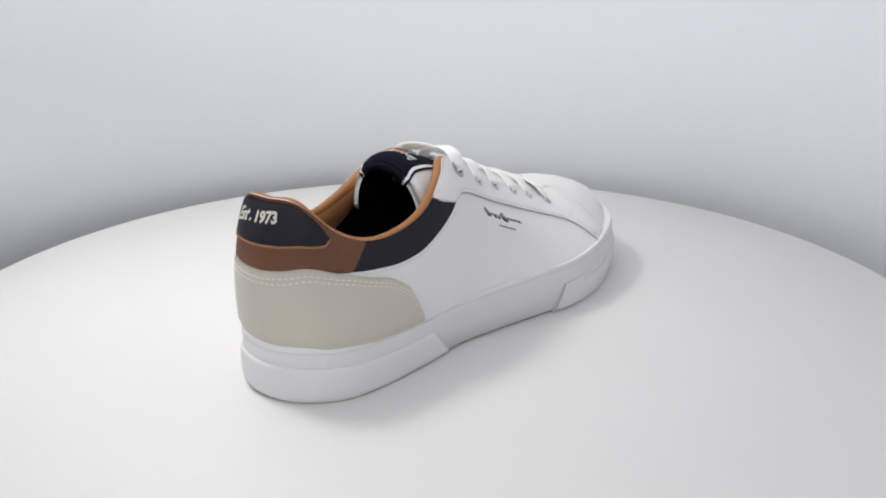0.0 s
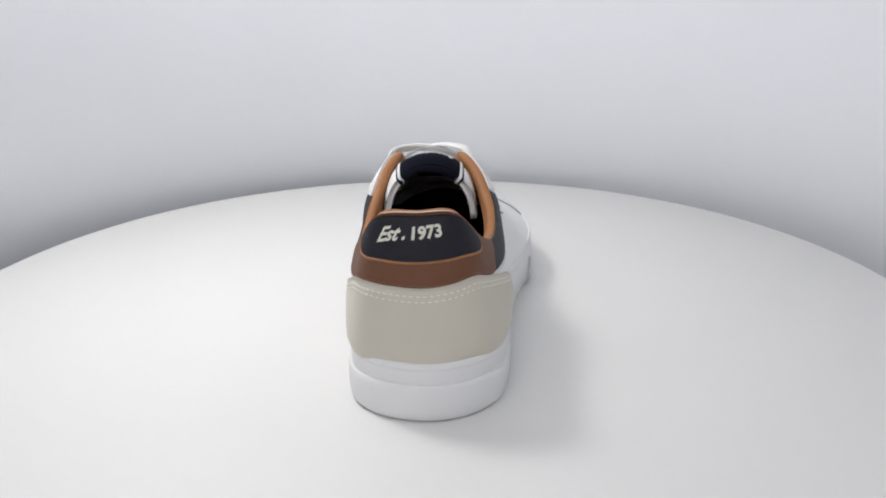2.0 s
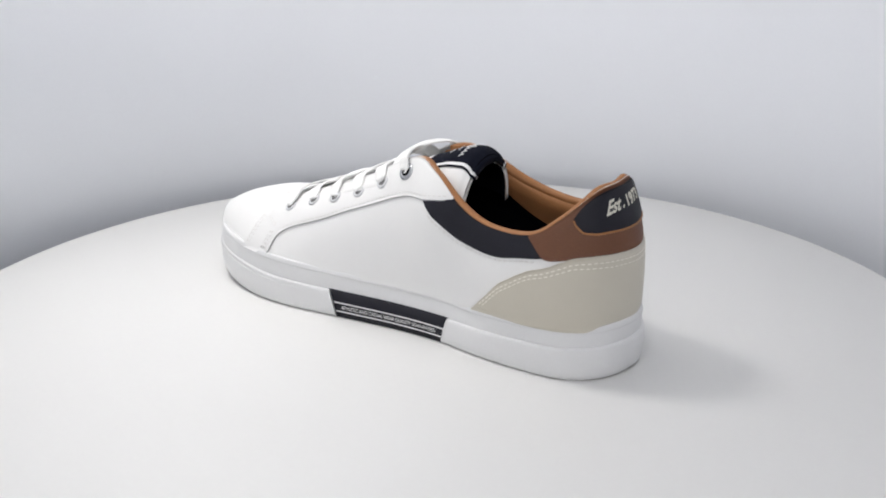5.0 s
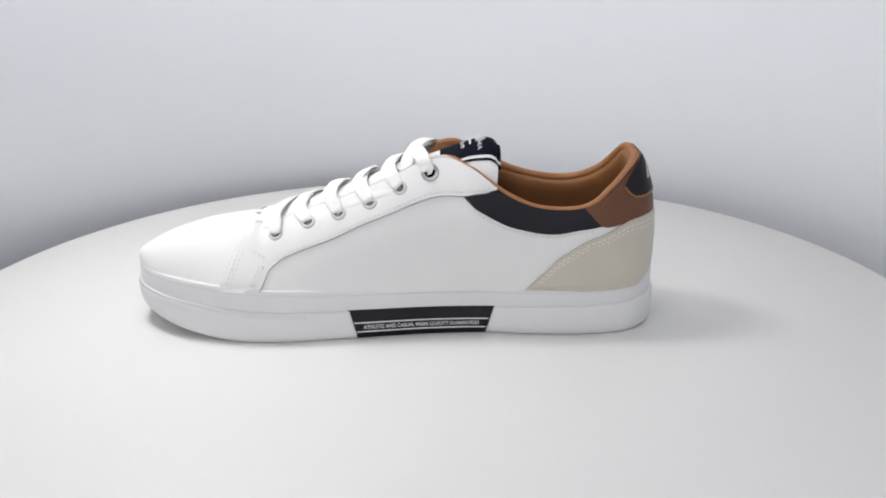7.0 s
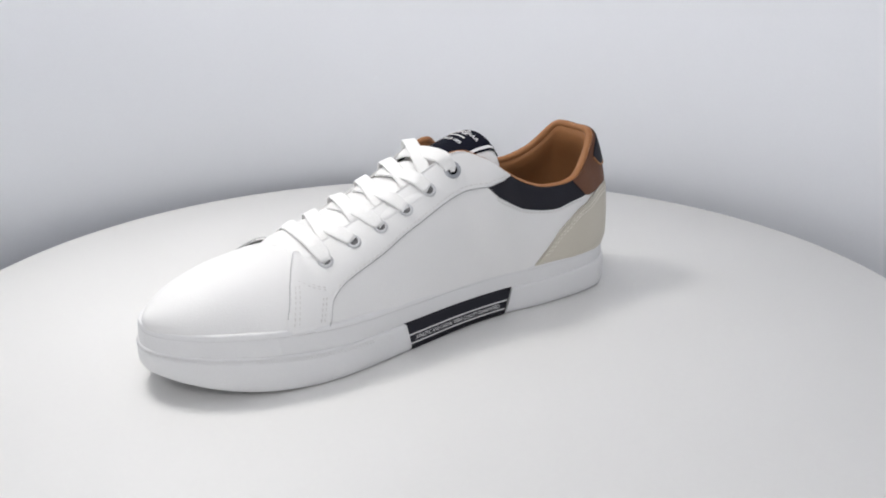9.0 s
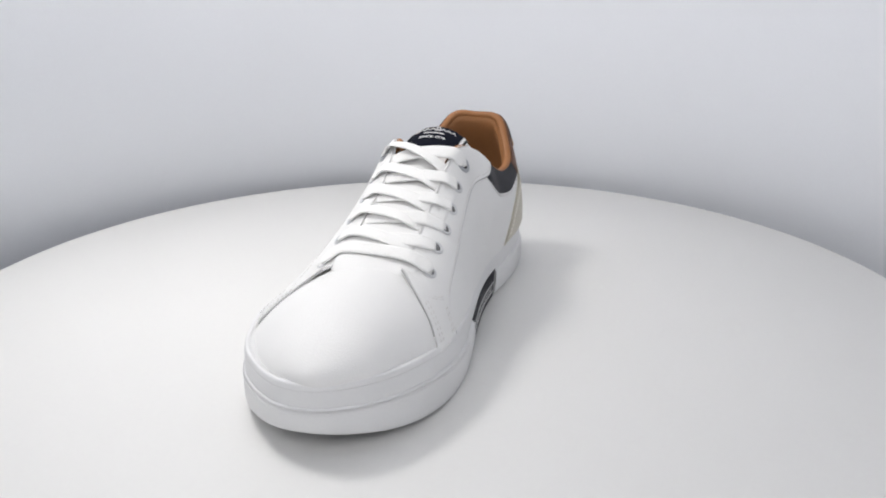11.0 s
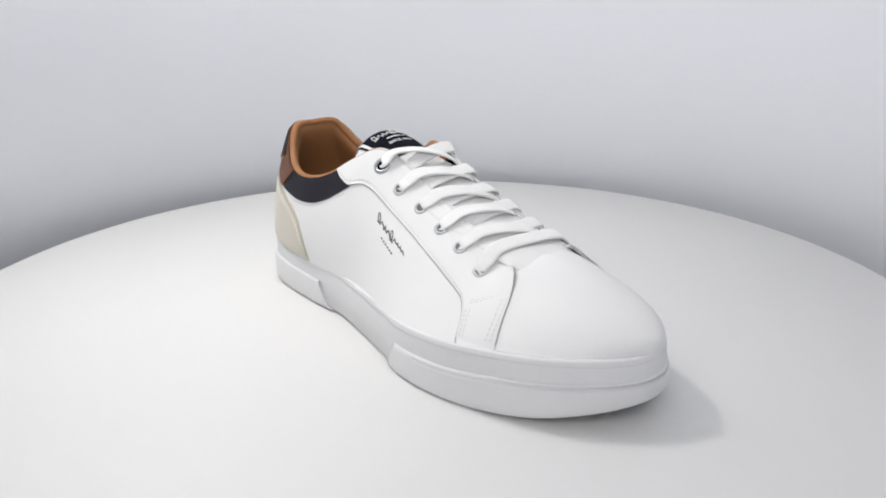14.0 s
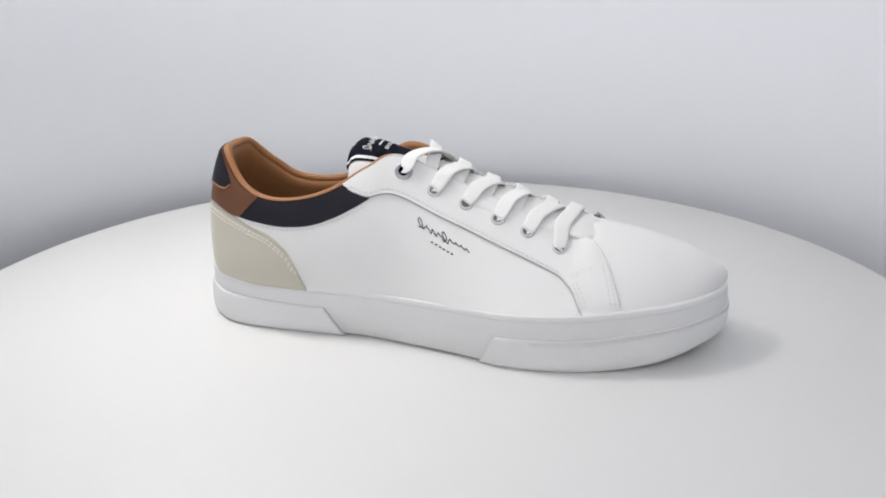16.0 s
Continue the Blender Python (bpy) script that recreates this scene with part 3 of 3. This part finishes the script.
def on_tongue(x0, x1, w0, w1, out, nx=24, nw=16):
    """A thin patch over the tongue's face that folds over its rear edge."""
    x, w = np.linspace(x0, x1, nx), np.linspace(w0, w1, nw)
    g = tongue_at(x[:, None], w[None], out)
    if x1 >= 42:
        g = np.concatenate([g, tongue_at(42 + 0 * w[None], w[None], out - 0.5) + [1.3 * K, 0, 0], tongue_at(42 + 0 * w[None], w[None], -3.4 - out) + [1.3 * K, 0, 0], tongue_at(40 + 0 * w[None], w[None], -4.1 - out), tongue_at(33 + 0 * w[None], w[None], -4.1 - out)])
    pts, fcs = weave(g)
    return pts, fcs


label = part("tongue_label", on_tongue(8, 42, -0.50, 0.50, 0.45), LABEL, tongue, "navy woven label")
for w in (-0.445, 0.445):
    part("stripe", on_tongue(8, 42, w - 0.022, w + 0.022, 0.75, 24, 3), WHITE_PRINT, label, "narrow white line")
p, f = lettering("SINCE 1973", 0.0, 0.03)
part("lettering", (tongue_at(20.0 + 2.1 * p[:, 1], 0.20 - 0.40 * p[:, 0], 0.75), f), WHITE_PRINT, label, "white lettering", smooth=False)
q = scribble([(1.3, 0.7), (0.5, 0.3), (0.5, 0.8), (0.5, 0.35), (1.3, 0.9), (0.5, 0.35), (0.5, 0.4), (0.5, 0.35)])
part("label_mark", tube(tongue_at(28.5 + 5.0 * q[:, 1], 0.32 - 0.64 * q[:, 0], 0.7), 0.32 * K, 5), WHITE_PRINT, label, "white scribbled mark")
part("label_bar", on_tongue(25.0, 26.0, -0.16, 0.16, 0.75, 2, 6), WHITE_PRINT, label, "small white bar")
part("lace_keeper", on_tongue(-22, -9, -0.22, 0.22, 1.6, 8, 8), WHITE_LEATHER, tongue, "white lace loop")

# eyelets
EYELETS = {1: [(7.1, 0.88), (7.6, 0.85), (8.1, 0.82), (8.7, 0.80), (9.25, 0.795), (9.8, 0.735)],
           -1: [(-7.1, 0.88), (-7.6, 0.825), (-8.1, 0.82), (-8.7, 0.80), (-9.22, 0.785), (-9.78, 0.735)]}
HOLES = {}
for side, spots in EYELETS.items():
    for i, (u, v) in enumerate(spots):
        c = wall(u, v, 1.35)
        nrm = wall(u, v, 2.35) - c
        nrm = nrm / np.linalg.norm(nrm)
        HOLES[side, i] = (c, nrm)
        m = Vector(nrm).to_track_quat("Z", "Y").to_matrix()
        big = i == 0
        ro_, ri = (5.2, 2.9) if big else (4.2, 2.5)
        prof = [(ri, -1.0), (ri, 0.4), (ri + 0.4, 0.75), (ro_ - 0.6, 0.65), (ro_, 0.2), (ro_, -0.3)]
        pts, fcs = lathe([(a * K, b * K) for a, b in prof], 20)
        pts = [tuple(m @ Vector(q) + Vector(c)) for q in pts]
        eyelet = part("eyelet", (pts, fcs), METAL if big else ENAMEL, sneaker, "dark metal eyelet ring" if big else "white enamelled eyelet")
        # flat dark disc: the shade inside the eyelet, put into its colour
        pts, fcs = lathe([(0.01 * K, 0.08 * K), (ri * 1.05 * K, 0.08 * K)], 16)
        part("hole_shade", ([tuple(m @ Vector(q) + Vector(c)) for q in pts], fcs), INSIDE if big else GREY_LACE_HOLE, eyelet)


def ribbon(path, ups, width):
    """A flat woven lace: a band with round edges and a slight crown."""
    path, ups = np.asarray(path, float), np.asarray(ups, float)
    t = np.gradient(path, axis=0)
    t /= np.linalg.norm(t, axis=1, keepdims=True) + 1e-12
    side = np.cross(t, ups)
    side /= np.linalg.norm(side, axis=1, keepdims=True) + 1e-9
    up = np.cross(side, t)
    prof = [(-1, 0), (-0.99, 0.15), (-0.93, 0.26), (-0.6, 0.29), (0, 0.3), (0.6, 0.29), (0.93, 0.26), (0.99, 0.15), (1, 0), (0.97, -0.16), (0.5, -0.2), (-0.5, -0.2), (-0.97, -0.16)]
    w = np.broadcast_to(np.asarray(width, float), (len(path),)) * K
    thick = 2.7 * K
    grid = np.stack([path + side * (w * a)[:, None] + up * thick * b for a, b in prof], 1)
    pts, fcs = weave(grid, close_j=True)
    m = len(prof)
    return pts, fcs + [tuple(range(m))[::-1], tuple(range(len(pts) - m, len(pts)))]


def smooth_line(knots, n=44):
    knots = np.asarray(knots, float)
    k = np.vstack([2 * knots[0] - knots[1], knots, 2 * knots[-1] - knots[-2]])
    s = np.linspace(0, len(knots) - 1 - 1e-6, n)
    i = s.astype(int)
    f = (s - i)[:, None]
    a, b, c, d = k[i], k[i + 1], k[i + 2], k[i + 3]
    return 0.5 * (2 * b + (c - a) * f + (2 * a - 5 * b + 4 * c - d) * f**2 + (3 * b - a - 3 * c + d) * f**3)


def edge_at(side, row):
    """The eyestay's inner edge beside a row of eyelets (0 top .. 5)."""
    u = np.interp(row, range(6), [abs(e[0]) for e in EYELETS[side]])
    return wall(side * u, 0.985, 1.2)


def lace_over(side, i, end_row, rise, twist, width=4.3):
    """A lace that comes out of an eyelet, crosses the tongue and dives under the far eyestay."""
    c, nrm = HOLES[side, i]
    far = edge_at(-side, end_row)
    e = edge_at(side, i + 0.22)
    inward = e - c
    inward /= np.linalg.norm(inward)
    up = np.array([0, 0, 1.0])
    mid1, mid2 = e + (far - e) * 0.35, e + (far - e) * 0.72
    lean = np.array([-0.35, 0, 0.94])
    knots = [c - nrm * 2.2 * K + inward * 1.0 * K, c + nrm * 0.7 * K + inward * 1.4 * K, c + nrm * 1.4 * K + (e - c) * 0.45, e + lean * (0.9 + rise * 0.3) * K,
             mid1 + lean * (rise + 0.8) * K, mid2 + lean * rise * 0.8 * K, far - (far - e) * 0.07 - up * 0.8 * K, far - up * 3.6 * K]
    p = smooth_line(knots)
    f = np.linspace(0, 1, len(p))[:, None]
    ups = nrm * np.clip(1 - 2.4 * f, 0, 1) + lean * np.clip(2.4 * f, 0, 1) + np.array([twist, 0, 0]) * np.sin(np.pi * f)
    w = width * np.interp(f[:, 0], [0, 0.10, 0.22, 0.36, 0.8, 1], [0.5, 0.64, 0.88, 1, 0.95, 0.7])
    return ribbon(p, ups, w)


# bottom bar
(ca, na), (cb, nb) = HOLES[-1, 5], HOLES[1, 5]
ea, eb = edge_at(-1, 5), edge_at(1, 5)
lean = np.array([-0.35, 0, 0.94])
p = smooth_line([ca - na * 2 * K, ca + na * K, ca + na * 2.4 * K + (ea - ca) * 0.4, ea + lean * 3.0 * K, (ea + eb) / 2 + lean * 4.2 * K, eb + lean * 3.0 * K,
                 cb + nb * 2.4 * K + (eb - cb) * 0.4, cb + nb * K, cb - nb * 2 * K])
f = np.linspace(0, 1, len(p))[:, None]
part("lace", ribbon(p, na * np.clip(1 - 2.5 * f, 0, 1) + nb * np.clip(2.5 * f - 1.5, 0, 1) + lean * 0.8, 4.3 * np.interp(f[:, 0], [0, 0.13, 0.25, 0.75, 0.87, 1], [0.5, 0.72, 1, 1, 0.72, 0.5])), COTTON, sneaker, "flat white woven lace")
for i in range(4, 0, -1):
    part("lace", lace_over(1, i, i + 0.50 + 0.08 * (i % 2), 1.3, -0.25 + 0.1 * (i % 3)), COTTON, sneaker, "flat white woven lace")
    part("lace", lace_over(-1, i, i + 0.55 - 0.07 * (i % 2), 2.7, 0.15 - 0.12 * (i % 3)), COTTON, sneaker, "flat white woven lace")
part("lace", lace_over(1, 0, 0.8, 3.0, -0.4), COTTON, sneaker, "flat white woven lace")
part("lace", lace_over(-1, 0, 0.85, 4.6, 0.3), COTTON, sneaker, "flat white woven lace")


# ---- movement ----
TURNS = [(0, -128.32), (0.5, -119.01), (1, -109.81), (1.5, -100.60), (2, -91.44), (2.5, -82.24), (3, -72.97), (3.5, -63.74), (4, -54.59), (6.5, -9.16), (7, 0.00), (7.5, 9.21), (8, 18.37), (8.5, 27.53), (9, 36.68), (11.5, 82.76), (12, 92.09), (12.5, 101.51), (13, 110.90), (13.5, 120.23), (14, 129.57), (14.5, 138.92), (15, 148.21), (15.5, 157.42), (16, 166.58)]


def motions():
    walk(sneaker, [(t, pose(0, 0, 0.0002, 0, 0, a)) for t, a in TURNS])
    walk(turntable, [(t, pose(0, 0, -0.46, 0, 0, a)) for t, a in TURNS])


motions()
